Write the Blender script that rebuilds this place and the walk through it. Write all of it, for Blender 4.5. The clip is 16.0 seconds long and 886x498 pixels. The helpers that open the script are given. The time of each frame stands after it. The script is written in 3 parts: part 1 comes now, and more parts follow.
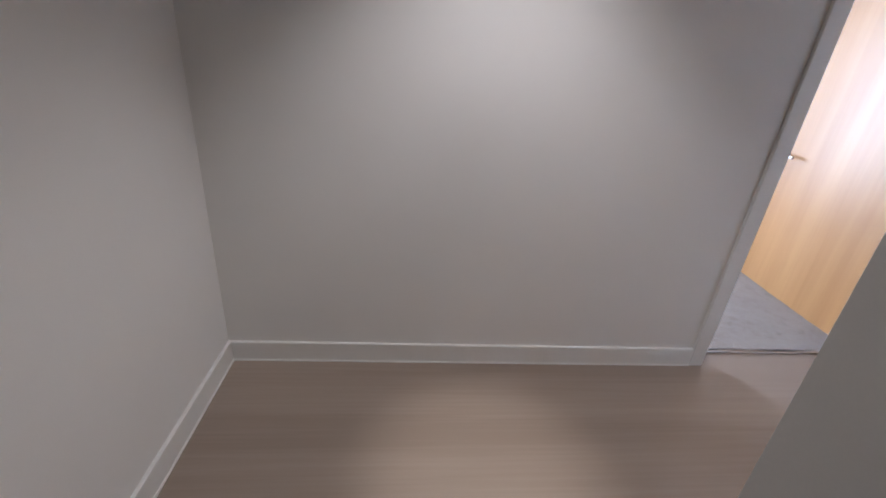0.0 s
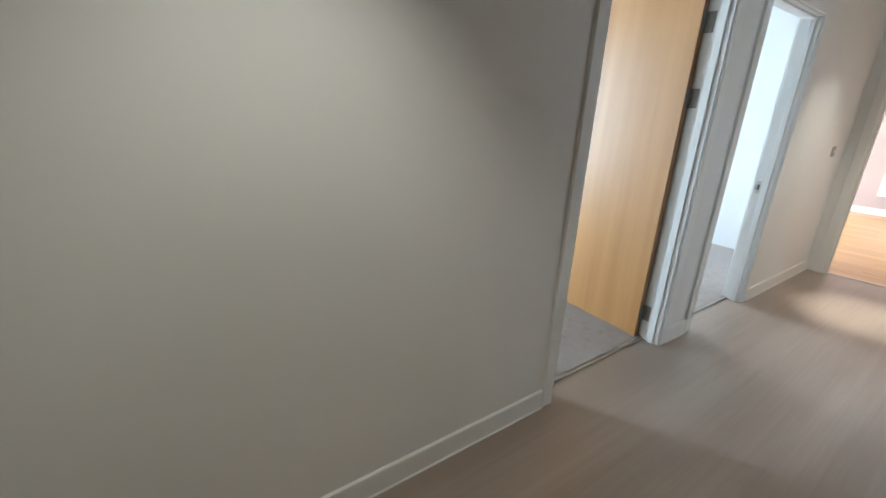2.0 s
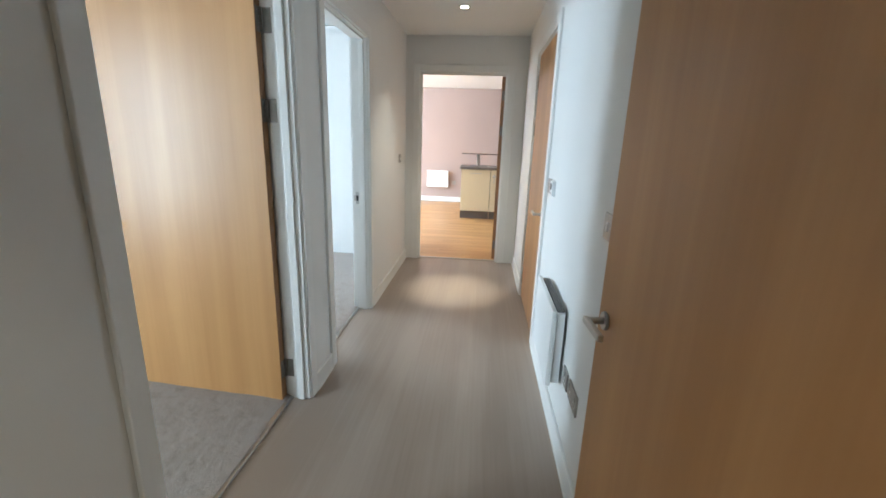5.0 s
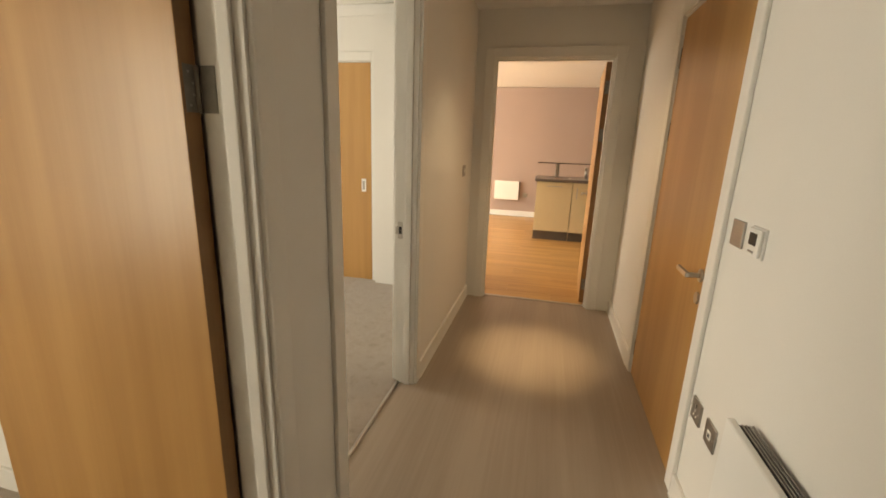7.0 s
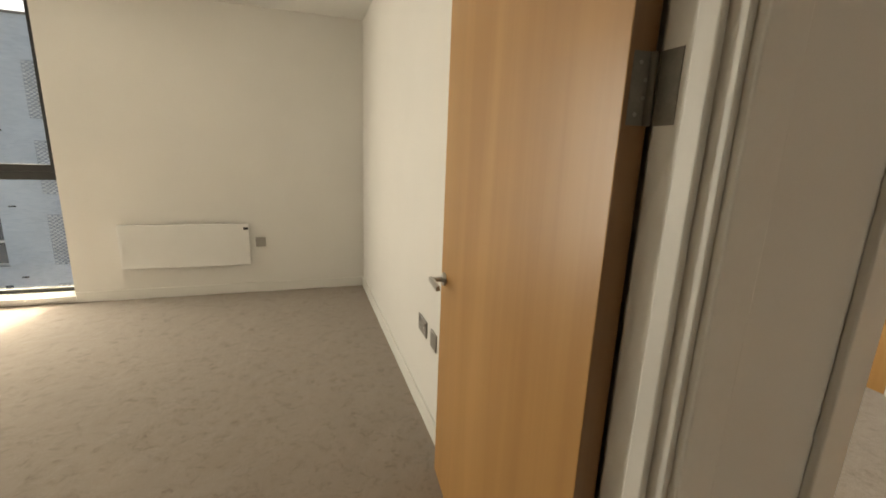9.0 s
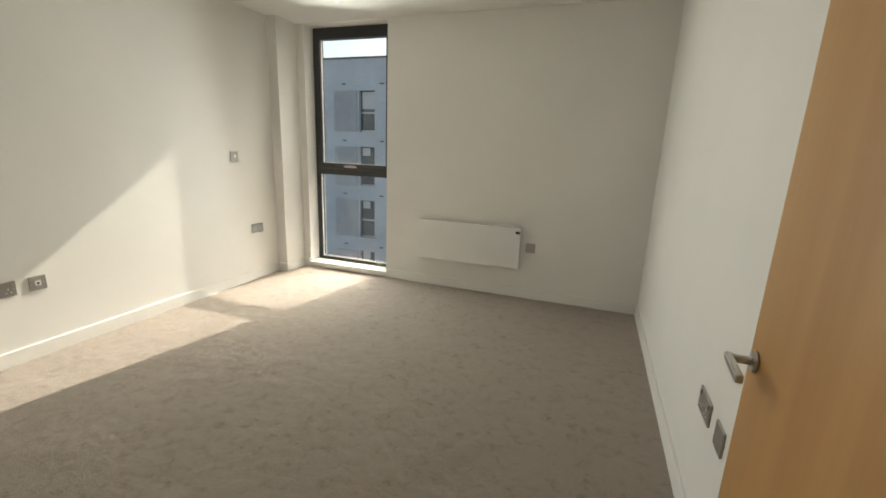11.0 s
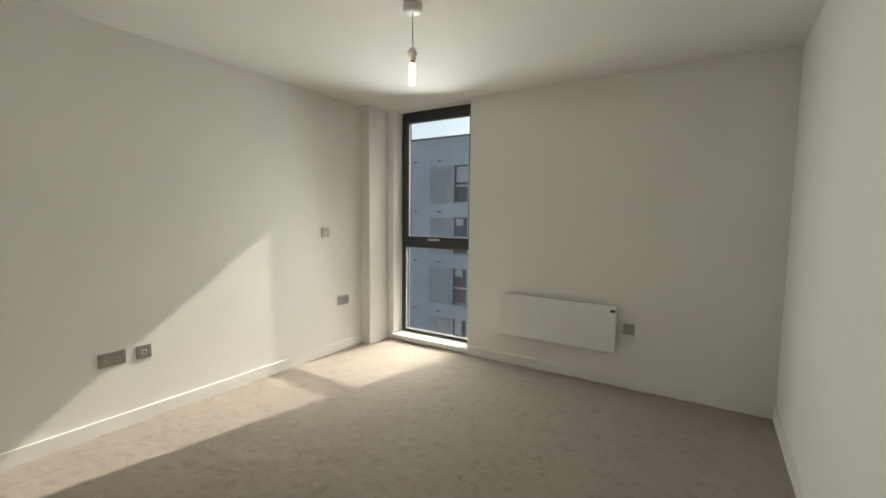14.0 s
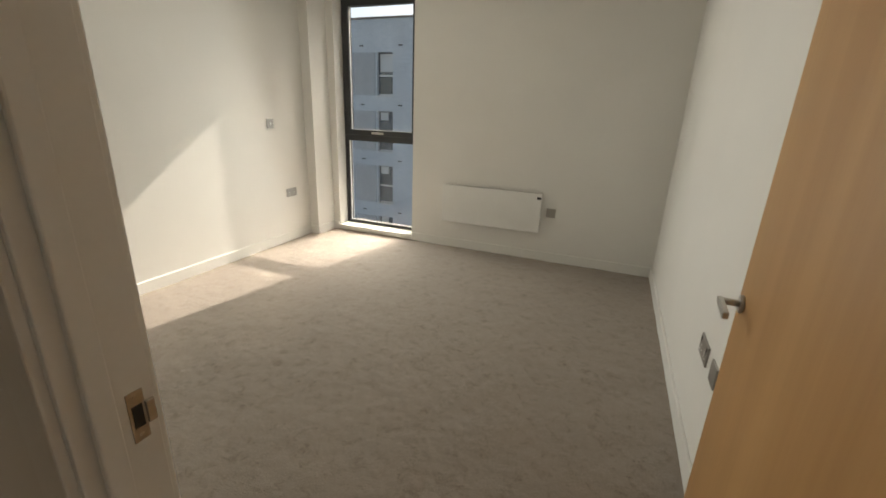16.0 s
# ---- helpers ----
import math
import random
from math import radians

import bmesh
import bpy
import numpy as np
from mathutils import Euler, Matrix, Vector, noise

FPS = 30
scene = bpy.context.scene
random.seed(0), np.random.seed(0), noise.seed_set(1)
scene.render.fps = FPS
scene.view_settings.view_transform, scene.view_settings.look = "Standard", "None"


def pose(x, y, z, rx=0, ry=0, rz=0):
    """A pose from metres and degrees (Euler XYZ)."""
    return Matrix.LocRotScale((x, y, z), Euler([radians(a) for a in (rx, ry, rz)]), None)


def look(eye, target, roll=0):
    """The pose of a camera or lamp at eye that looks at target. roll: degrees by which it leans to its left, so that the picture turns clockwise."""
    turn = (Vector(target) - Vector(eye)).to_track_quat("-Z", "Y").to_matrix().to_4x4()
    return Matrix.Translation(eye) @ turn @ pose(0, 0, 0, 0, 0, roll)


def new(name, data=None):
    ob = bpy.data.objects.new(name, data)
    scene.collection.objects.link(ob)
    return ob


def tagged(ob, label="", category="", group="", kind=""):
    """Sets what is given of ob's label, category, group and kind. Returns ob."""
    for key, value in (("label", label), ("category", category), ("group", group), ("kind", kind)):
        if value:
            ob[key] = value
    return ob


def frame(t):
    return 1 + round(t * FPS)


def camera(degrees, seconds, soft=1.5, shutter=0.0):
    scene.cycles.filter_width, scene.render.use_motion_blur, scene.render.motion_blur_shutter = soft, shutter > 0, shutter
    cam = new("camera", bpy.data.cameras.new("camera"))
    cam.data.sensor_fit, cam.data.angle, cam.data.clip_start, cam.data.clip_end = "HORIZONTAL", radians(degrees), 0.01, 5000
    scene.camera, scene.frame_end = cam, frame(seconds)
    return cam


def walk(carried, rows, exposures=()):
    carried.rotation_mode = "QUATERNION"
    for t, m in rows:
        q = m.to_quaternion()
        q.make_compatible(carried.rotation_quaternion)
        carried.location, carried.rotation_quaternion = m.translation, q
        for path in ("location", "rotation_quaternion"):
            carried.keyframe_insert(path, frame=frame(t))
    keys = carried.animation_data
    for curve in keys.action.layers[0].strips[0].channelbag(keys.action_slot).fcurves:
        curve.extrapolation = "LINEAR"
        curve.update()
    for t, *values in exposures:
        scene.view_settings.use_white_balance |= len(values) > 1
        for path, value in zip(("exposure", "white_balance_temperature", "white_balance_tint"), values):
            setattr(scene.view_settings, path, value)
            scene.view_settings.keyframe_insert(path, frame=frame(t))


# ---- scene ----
cam = camera(92.9, 16.0, soft=1.7)
PATH = [
    (0, (0.753, -1.609, 1.33), (0.953, 0.199, 0.498), 4.9),
    (0.5, (0.785, -1.468, 1.327), (0.88, 0.372, 0.554), 4.9),
    (1, (0.86, -1.338, 1.3), (0.901, 0.55, 0.619), 3.9),
    (1.5, (0.818, -1.17, 1.346), (1.306, 0.65, 0.676), 4.8),
    (2, (0.807, -1.085, 1.352), (1.931, 0.445, 0.723), 2.8),
    (2.5, (0.793, -1.106, 1.387), (2.33, 0.039, 0.815), 2.7),
    (3, (0.788, -1.045, 1.358), (2.592, -0.361, 0.83), 3.3),
    (3.5, (0.808, -1.027, 1.365), (2.71, -0.675, 0.854), 2.7),
    (4, (0.91, -0.982, 1.361), (2.832, -0.771, 0.849), 2.8),
    (4.5, (1.119, -0.928, 1.371), (3.045, -0.746, 0.863), 1.7),
    (4.7, (1.226, -0.896, 1.378), (3.153, -0.733, 0.868), 1.9),
    (6.8, (2.398, -0.68, 1.376), (4.31, -0.381, 0.869), 2.6),
    (7, (2.47, -0.652, 1.376), (4.355, -0.199, 0.882), 2.0),
    (7.5, (2.604, -0.557, 1.384), (4.303, 0.383, 0.906), 1.2),
    (8, (2.711, -0.493, 1.385), (4.048, 0.919, 0.919), 2.4),
    (8.5, (2.798, -0.424, 1.382), (3.742, 1.278, 0.924), 2.2),
    (9, (2.828, -0.389, 1.372), (3.455, 1.457, 0.925), 2.2),
    (9.5, (2.856, -0.327, 1.366), (3.141, 1.601, 0.914), 1.6),
    (10, (2.913, -0.175, 1.351), (2.821, 1.771, 0.896), 1.6),
    (12.5, (2.949, 0.088, 1.365), (1.91, 1.856, 0.915), 1.6),
    (13, (2.939, 0.159, 1.385), (1.864, 1.931, 1.047), 1.3),
    (13.5, (2.931, 0.168, 1.384), (1.839, 1.955, 1.227), 1.2),
    (14, (2.96, 0.205, 1.388), (1.838, 1.973, 1.219), 0.6),
    (14.5, (2.939, 0.196, 1.38), (1.822, 1.941, 1.031), 0.4),
    (15, (2.942, 0.123, 1.35), (1.85, 1.833, 0.81), 0.1),
    (15.5, (3.002, -0.02, 1.348), (1.941, 1.695, 0.761), 0.3),
    (16, (2.947, -0.246, 1.383), (2.216, 1.611, 0.73), 2.2),
]
# seconds, stops, kelvin, tint
LIGHTING = [(0, 2.05, 5050, 16), (0.5, 2.0, 5250, 8), (1.5, 2.05, 5250, 3), (2.0, 1.75, 5250, 2), (3.5, 1.6, 5200, 1), (4.7, 1.65, 5050, 0), (6.8, 0.95, 9600, 11), (7.5, 0.9, 9500, 11),
            (8.5, 1.0, 9100, 10), (9.5, 0.5, 8200, 9), (10, 0.5, 7800, 7), (12.5, 0.07, 7200, 5), (15, 0.07, 7100, 5), (16, 0.26, 7500, 8)]
walk(cam, [(t, look(eye, target, roll)) for t, eye, target, roll in PATH], LIGHTING)

# ---- world, sun and lamps ----
SUN_TO = Vector((0.185, 1.0, 0.714)).normalized()
world = bpy.data.worlds.new("sky")
scene.world = world
world.use_nodes = True
wn = world.node_tree
sky = wn.nodes.new("ShaderNodeTexSky")
sky.sky_type, sky.sun_disc = "NISHITA", False
sky.sun_elevation, sky.sun_rotation = radians(35), radians(11)
sky.air_density, sky.dust_density = 1.0, 2.0
wn.links.new(sky.outputs[0], wn.nodes["Background"].inputs[0])
wn.nodes["Background"].inputs[1].default_value = 0.15


def lamp(name, kind, m, energy, colour, **more):
    data = bpy.data.lights.new(name, kind)
    data.energy, data.color = energy, colour
    if kind == "SUN":
        data.angle = more["angle"]
    if kind == "AREA":
        data.shape, data.size, data.size_y, data.spread = "RECTANGLE", more["w"], more["h"], radians(more.get("spread", 180))
    if kind == "SPOT":
        data.spot_size, data.spot_blend, data.shadow_soft_size = more["cone"], more["blend"], 0.02
    if kind == "POINT":
        data.shadow_soft_size = more["radius"]
    ob = new(name, data)
    ob.matrix_basis = m
    return ob


lamp("sun", "SUN", look(SUN_TO * 40, (0, 0, 0)), 4.4, (1.0, 0.97, 0.92), angle=radians(0.6))
# area lamps added inside the windows, standing in for incoming sky light
lamp("bedroom_daylight", "AREA", look((0.53, 3.70, 1.27), (2.4, 0, 0.75)), 26, (0.90, 0.96, 1.0), w=0.5, h=2.05, spread=145)
lamp("bedroom_two_daylight", "AREA", look((5.0, 3.70, 1.3), (5.0, 0, 0.6)), 32, (0.80, 0.90, 1.0), w=1.7, h=2.1)
lamp("living_added_daylight", "AREA", look((8.6, 3.70, 1.4), (8.6, 0, 0.9)), 125, (0.97, 0.97, 1.0), w=3.0, h=2.0)
SPOTS = [(1.08, -0.60), (5.145, -0.645)]
for (sx, sy), beam in zip(SPOTS, (26, 90)):
    lamp("downlight_spill", "SPOT", look((sx, sy, 2.37), (sx, sy, 0)), 15, (1.0, 0.84, 0.64), cone=radians(96), blend=0.7)
    lamp("downlight_beam", "SPOT", look((sx, sy, 2.372), (sx, sy, 0)), beam, (1.0, 0.82, 0.58), cone=radians(27), blend=1.0)
lamp("bulb_glow", "POINT", pose(1.561, 2.084, 2.14), 1.0, (1.0, 0.72, 0.42), radius=0.02)


# ---- materials ----
def material(name, colour, rough=0.5, metal=0.0, spread=0.06, scale=6.0, fine=220.0, bump=0.05, stretch=(1, 1, 1), dark=None, pieces=0.0, coat=0.0):
    """Two scales of variation in colour and a fine relief, in metres."""
    m = bpy.data.materials.new(name)
    m.use_nodes = True
    t = m.node_tree
    b = t.nodes["Principled BSDF"]
    co = t.nodes.new("ShaderNodeTexCoord")
    mp = t.nodes.new("ShaderNodeMapping")
    mp.inputs["Scale"].default_value = stretch
    t.links.new(co.outputs["Object"], mp.inputs[0])
    n1, n2 = t.nodes.new("ShaderNodeTexNoise"), t.nodes.new("ShaderNodeTexNoise")
    n1.inputs["Scale"].default_value, n1.inputs["Detail"].default_value = scale, 5
    n2.inputs["Scale"].default_value, n2.inputs["Detail"].default_value = fine, 3
    t.links.new(mp.outputs[0], n1.inputs[0])
    t.links.new(mp.outputs[0], n2.inputs[0])
    add = t.nodes.new("ShaderNodeMath")
    add.operation = "MULTIPLY_ADD"
    add.inputs[1].default_value = 0.45
    t.links.new(n2.outputs[0], add.inputs[0])
    t.links.new(n1.outputs[0], add.inputs[2])
    ramp = t.nodes.new("ShaderNodeValToRGB")
    low = dark or [c * (1 - 2.2 * spread) for c in colour]
    ramp.color_ramp.elements[0].position, ramp.color_ramp.elements[1].position = 0.50, 0.95
    ramp.color_ramp.elements[0].color = (*low, 1)
    ramp.color_ramp.elements[1].color = (*[min(0.9, c * (1 + spread)) for c in colour], 1)
    t.links.new(add.outputs[0], ramp.inputs[0])
    out = ramp.outputs[0]
    if pieces:
        info, hsv, mul = t.nodes.new("ShaderNodeObjectInfo"), t.nodes.new("ShaderNodeHueSaturation"), t.nodes.new("ShaderNodeMath")
        mul.operation, mul.inputs[1].default_value, mul.inputs[2].default_value = "MULTIPLY_ADD", pieces, 1 - pieces / 2
        t.links.new(info.outputs["Random"], mul.inputs[0])
        t.links.new(mul.outputs[0], hsv.inputs["Value"])
        t.links.new(out, hsv.inputs["Color"])
        out = hsv.outputs[0]
    t.links.new(out, b.inputs["Base Color"])
    b.inputs["Metallic"].default_value = metal
    rr = t.nodes.new("ShaderNodeMath")
    rr.operation, rr.inputs[1].default_value, rr.inputs[2].default_value = "MULTIPLY_ADD", 0.14, rough - 0.07
    t.links.new(n1.outputs[0], rr.inputs[0])
    t.links.new(rr.outputs[0], b.inputs["Roughness"])
    b.inputs["Coat Weight"].default_value = coat
    if bump:
        bp = t.nodes.new("ShaderNodeBump")
        bp.inputs["Strength"].default_value, bp.inputs["Distance"].default_value = bump, 0.002
        t.links.new(n2.outputs[0], bp.inputs["Height"])
        t.links.new(bp.outputs[0], b.inputs["Normal"])
    return m


def carpet_material():
    m = bpy.data.materials.new("carpet_pile")
    m.use_nodes = True
    t = m.node_tree
    b = t.nodes["Principled BSDF"]
    co = t.nodes.new("ShaderNodeTexCoord")
    tuft, clump, worn, warp = (t.nodes.new("ShaderNodeTexNoise") for _ in range(4))
    for n, s, d, r in ((tuft, 150, 4, 0.7), (clump, 26, 5, 0.6), (worn, 1.7, 4, 0.6), (warp, 5, 3, 0.5)):
        n.inputs["Scale"].default_value, n.inputs["Detail"].default_value, n.inputs["Roughness"].default_value = s, d, r
        t.links.new(co.outputs["Object"], n.inputs[0])
    a1, a2 = t.nodes.new("ShaderNodeMath"), t.nodes.new("ShaderNodeMath")
    a1.operation = a2.operation = "MULTIPLY_ADD"
    a1.inputs[1].default_value, a2.inputs[1].default_value = 0.8, 1.0
    t.links.new(tuft.outputs[0], a1.inputs[0])
    t.links.new(clump.outputs[0], a1.inputs[2])
    t.links.new(worn.outputs[0], a2.inputs[0])
    t.links.new(a1.outputs[0], a2.inputs[2])
    ramp = t.nodes.new("ShaderNodeValToRGB")
    e = ramp.color_ramp.elements
    e[0].position, e[1].position = 1.08, 1.72
    e[0].color, e[1].color = (0.31, 0.258, 0.217, 1), (0.76, 0.665, 0.58, 1)
    mid = ramp.color_ramp.elements.new(1.32)
    mid.color = (0.58, 0.495, 0.425, 1)
    t.links.new(a2.outputs[0], ramp.inputs[0])
    fleck, fr, mul = t.nodes.new("ShaderNodeTexNoise"), t.nodes.new("ShaderNodeValToRGB"), t.nodes.new("ShaderNodeMix")
    fleck.inputs["Scale"].default_value, fleck.inputs["Detail"].default_value, fleck.inputs["Roughness"].default_value = 17, 10, 0.78
    fleck.inputs["Distortion"].default_value = 0.5
    t.links.new(co.outputs["Object"], fleck.inputs[0])
    fr.color_ramp.elements[0].position, fr.color_ramp.elements[1].position = 0.31, 0.48
    fr.color_ramp.elements[0].color, fr.color_ramp.elements[1].color = (0.42, 0.40, 0.38, 1), (1, 1, 1, 1)
    t.links.new(fleck.outputs[0], fr.inputs[0])
    mul.data_type, mul.blend_type = "RGBA", "MULTIPLY"
    mul.inputs["Factor"].default_value = 0.72
    t.links.new(ramp.outputs[0], mul.inputs[6])
    t.links.new(fr.outputs[0], mul.inputs[7])
    t.links.new(mul.outputs[2], b.inputs["Base Color"])
    b.inputs["Roughness"].default_value = 0.95
    b.inputs["Specular IOR Level"].default_value = 0.1
    b.inputs["Sheen Weight"].default_value = 0.25
    bp = t.nodes.new("ShaderNodeBump")
    bp.inputs["Strength"].default_value, bp.inputs["Distance"].default_value = 0.8, 0.006
    t.links.new(a1.outputs[0], bp.inputs["Height"])
    t.links.new(bp.outputs[0], b.inputs["Normal"])
    return m


def veneer_material(name, light, deep, axis="z", fleck=0.22, wide=5.5):
    """Straight-grained veneer: long streaks along the given axis."""
    m = bpy.data.materials.new(name)
    m.use_nodes = True
    t = m.node_tree
    b = t.nodes["Principled BSDF"]
    co = t.nodes.new("ShaderNodeTexCoord")
    broad, fine = t.nodes.new("ShaderNodeMapping"), t.nodes.new("ShaderNodeMapping")
    sb, sf = [wide] * 3, [70, 70, 70]
    i = "xyz".index(axis)
    sb[i], sf[i] = 0.35, 1.6
    broad.inputs["Scale"].default_value, fine.inputs["Scale"].default_value = sb, sf
    info = t.nodes.new("ShaderNodeObjectInfo")
    shift = t.nodes.new("ShaderNodeVectorMath")
    shift.operation = "MULTIPLY_ADD"
    shift.inputs[1].default_value = (1, 1, 1)
    sc = t.nodes.new("ShaderNodeMath")
    sc.operation, sc.inputs[1].default_value = "MULTIPLY", 40
    t.links.new(info.outputs["Random"], sc.inputs[0])
    t.links.new(co.outputs["Object"], shift.inputs[0])
    t.links.new(sc.outputs[0], shift.inputs[2])
    nb, nf = t.nodes.new("ShaderNodeTexNoise"), t.nodes.new("ShaderNodeTexNoise")
    nb.inputs["Scale"].default_value = nf.inputs["Scale"].default_value = 1.0
    nb.inputs["Detail"].default_value, nb.inputs["Distortion"].default_value = 5, 0.4
    nf.inputs["Detail"].default_value = 4
    for mp, n in ((broad, nb), (fine, nf)):
        t.links.new(shift.outputs[0], mp.inputs[0])
        t.links.new(mp.outputs[0], n.inputs[0])
    a = t.nodes.new("ShaderNodeMath")
    a.operation, a.inputs[1].default_value = "MULTIPLY_ADD", fleck
    t.links.new(nf.outputs[0], a.inputs[0])
    t.links.new(nb.outputs[0], a.inputs[2])
    ramp = t.nodes.new("ShaderNodeValToRGB")
    ramp.color_ramp.elements[0].position, ramp.color_ramp.elements[1].position = 0.36 + fleck / 2, 0.66 + fleck / 2
    ramp.color_ramp.elements[0].color, ramp.color_ramp.elements[1].color = (*deep, 1), (*light, 1)
    t.links.new(a.outputs[0], ramp.inputs[0])
    t.links.new(ramp.outputs[0], b.inputs["Base Color"])
    b.inputs["Roughness"].default_value = 0.34
    bp = t.nodes.new("ShaderNodeBump")
    bp.inputs["Strength"].default_value, bp.inputs["Distance"].default_value = 0.08, 0.001
    t.links.new(nf.outputs[0], bp.inputs["Height"])
    t.links.new(bp.outputs[0], b.inputs["Normal"])
    return m


def brick_material():
    m = bpy.data.materials.new("grey_facade_brick")
    m.use_nodes = True
    t = m.node_tree
    b = t.nodes["Principled BSDF"]
    co, mp = t.nodes.new("ShaderNodeTexCoord"), t.nodes.new("ShaderNodeMapping")
    mp.inputs["Rotation"].default_value = (radians(90), 0, 0)
    br, n = t.nodes.new("ShaderNodeTexBrick"), t.nodes.new("ShaderNodeTexNoise")
    br.inputs["Scale"].default_value = 1.0
    br.inputs["Brick Width"].default_value, br.inputs["Row Height"].default_value, br.inputs["Mortar Size"].default_value = 0.225, 0.075, 0.006
    br.inputs["Color1"].default_value, br.inputs["Color2"].default_value, br.inputs["Mortar"].default_value = (0.43, 0.475, 0.515, 1), (0.51, 0.55, 0.585, 1), (0.56, 0.58, 0.60, 1)
    n.inputs["Scale"].default_value, n.inputs["Detail"].default_value = 0.5, 6
    t.links.new(co.outputs["Object"], mp.inputs[0])
    t.links.new(mp.outputs[0], br.inputs[0])
    t.links.new(co.outputs["Object"], n.inputs[0])
    mix = t.nodes.new("ShaderNodeMix")
    mix.data_type, mix.blend_type = "RGBA", "OVERLAY"
    mix.inputs["Factor"].default_value = 0.25
    t.links.new(br.outputs[0], mix.inputs[6])
    t.links.new(n.outputs[0], mix.inputs[7])
    t.links.new(mix.outputs[2], b.inputs["Base Color"])
    b.inputs["Roughness"].default_value = 0.9
    bp = t.nodes.new("ShaderNodeBump")
    bp.inputs["Strength"].default_value, bp.inputs["Distance"].default_value = 0.4, 0.01
    t.links.new(br.outputs["Fac"], bp.inputs["Height"])
    bp.invert = True
    t.links.new(bp.outputs[0], b.inputs["Normal"])
    return m


def glass_material(name, tint):
    m = bpy.data.materials.new(name)
    m.use_nodes = True
    b = m.node_tree.nodes["Principled BSDF"]
    b.inputs["Base Color"].default_value = (*tint, 1)
    b.inputs["Roughness"].default_value = 0.01
    b.inputs["Transmission Weight"].default_value = 1.0
    b.inputs["IOR"].default_value = 1.45
    return m


def glow_material(name, colour, strength):
    m = bpy.data.materials.new(name)
    m.use_nodes = True
    b = m.node_tree.nodes["Principled BSDF"]
    b.inputs["Emission Color"].default_value = (*colour, 1)
    b.inputs["Emission Strength"].default_value = strength
    return m


PAINT = material("matt_white_wall_paint", (0.79, 0.775, 0.74), 0.72, spread=0.015, scale=1.6, fine=260, bump=0.05)
CEIL = material("matt_white_ceiling_paint", (0.82, 0.81, 0.78), 0.8, spread=0.012, scale=1.2, fine=240, bump=0.04)
MAUVE = material("mauve_wall_paint", (0.40, 0.305, 0.268), 0.7, spread=0.02, scale=1.5, fine=260, bump=0.04)
GLOSS = material("satin_white_woodwork", (0.80, 0.79, 0.755), 0.45, spread=0.015, scale=3, fine=90, bump=0.03)
VINYL = veneer_material("grey_brown_vinyl", (0.36, 0.293, 0.238), (0.29, 0.230, 0.184), "x", 0.35, 3.4)
OAK = veneer_material("light_oak_veneer", (0.54, 0.30, 0.115), (0.45, 0.235, 0.082), "z", 0.18, 7.0)
LIPPING = veneer_material("dark_oak_lipping", (0.34, 0.18, 0.075), (0.24, 0.12, 0.05), "z")
LAMINATE = veneer_material("golden_oak_laminate", (0.56, 0.33, 0.13), (0.38, 0.205, 0.075), "y", 0.4, 9)
CARPET = carpet_material()
STEEL = material("brushed_steel", (0.56, 0.54, 0.51), 0.32, metal=1.0, spread=0.05, scale=8, fine=300, bump=0.03, stretch=(1, 1, 12))
PLATE = material("brushed_steel_plate", (0.42, 0.40, 0.375), 0.4, metal=0.9, spread=0.05, scale=10, fine=350, bump=0.03, stretch=(1, 1, 10))
DARK = material("dark_recess", (0.02, 0.019, 0.018), 0.6, spread=0.1)
BLACK = material("black_plastic", (0.025, 0.025, 0.027), 0.4, spread=0.08)
WHITE = material("white_plastic", (0.80, 0.80, 0.78), 0.4, spread=0.01, fine=120, bump=0.02)
HEATER = material("white_powder_coat", (0.82, 0.82, 0.80), 0.42, spread=0.012, fine=400, bump=0.04)
ALU = material("anthracite_powder_coat", (0.030, 0.032, 0.036), 0.38, spread=0.06, fine=420, bump=0.04)
CREAM = material("cream_gloss_cabinet_front", (0.74, 0.64, 0.43), 0.25, spread=0.015, scale=3)
WORKTOP = material("grey_brown_worktop", (0.19, 0.165, 0.15), 0.35, spread=0.16, scale=30, fine=140)
PLINTH = material("dark_grey_plinth", (0.13, 0.115, 0.105), 0.4, spread=0.06)
GLASS = glass_material("window_glass", (0.98, 0.99, 1.0))
BAR_GLASS = glass_material("smoked_bar_glass", (0.25, 0.2, 0.18))
BRICK = brick_material()
BRICK_PALE = material("pale_grey_header_brick", (0.62, 0.63, 0.64), 0.9, spread=0.12, scale=4)
FRAME_GREY = material("grey_window_frame", (0.08, 0.085, 0.095), 0.5, spread=0.06)
BLIND = material("pale_blind", (0.55, 0.56, 0.56), 0.8, spread=0.05)
PAVING = material("pale_bounce_ground", (0.40, 0.39, 0.37), 0.9, spread=0.1, scale=0.6, fine=20)
HINGE = material("dull_steel_hinge", (0.23, 0.215, 0.19), 0.4, metal=0.5, spread=0.1, scale=20)
ASPHALT = material("asphalt", (0.055, 0.055, 0.056), 0.9, spread=0.15, scale=2, fine=60)
BULB = glow_material("glowing_filament_glass", (1.0, 0.78, 0.45), 14)
LENS = glow_material("glowing_lamp_lens", (1.0, 0.88, 0.68), 12)
DRAB = material("drab_lobby_paint", (0.33, 0.30, 0.25), 0.8, spread=0.03, scale=2)


# ---- mesh helpers ----
def part(name, bm, mat, parent=None, label=""):
    me = bpy.data.meshes.new(name)
    bm.normal_update()
    bm.to_mesh(me)
    bm.free()
    me.materials.append(mat)
    ob = new(name, me)
    ob.parent = parent
    if label:
        ob["label"] = label
    return ob


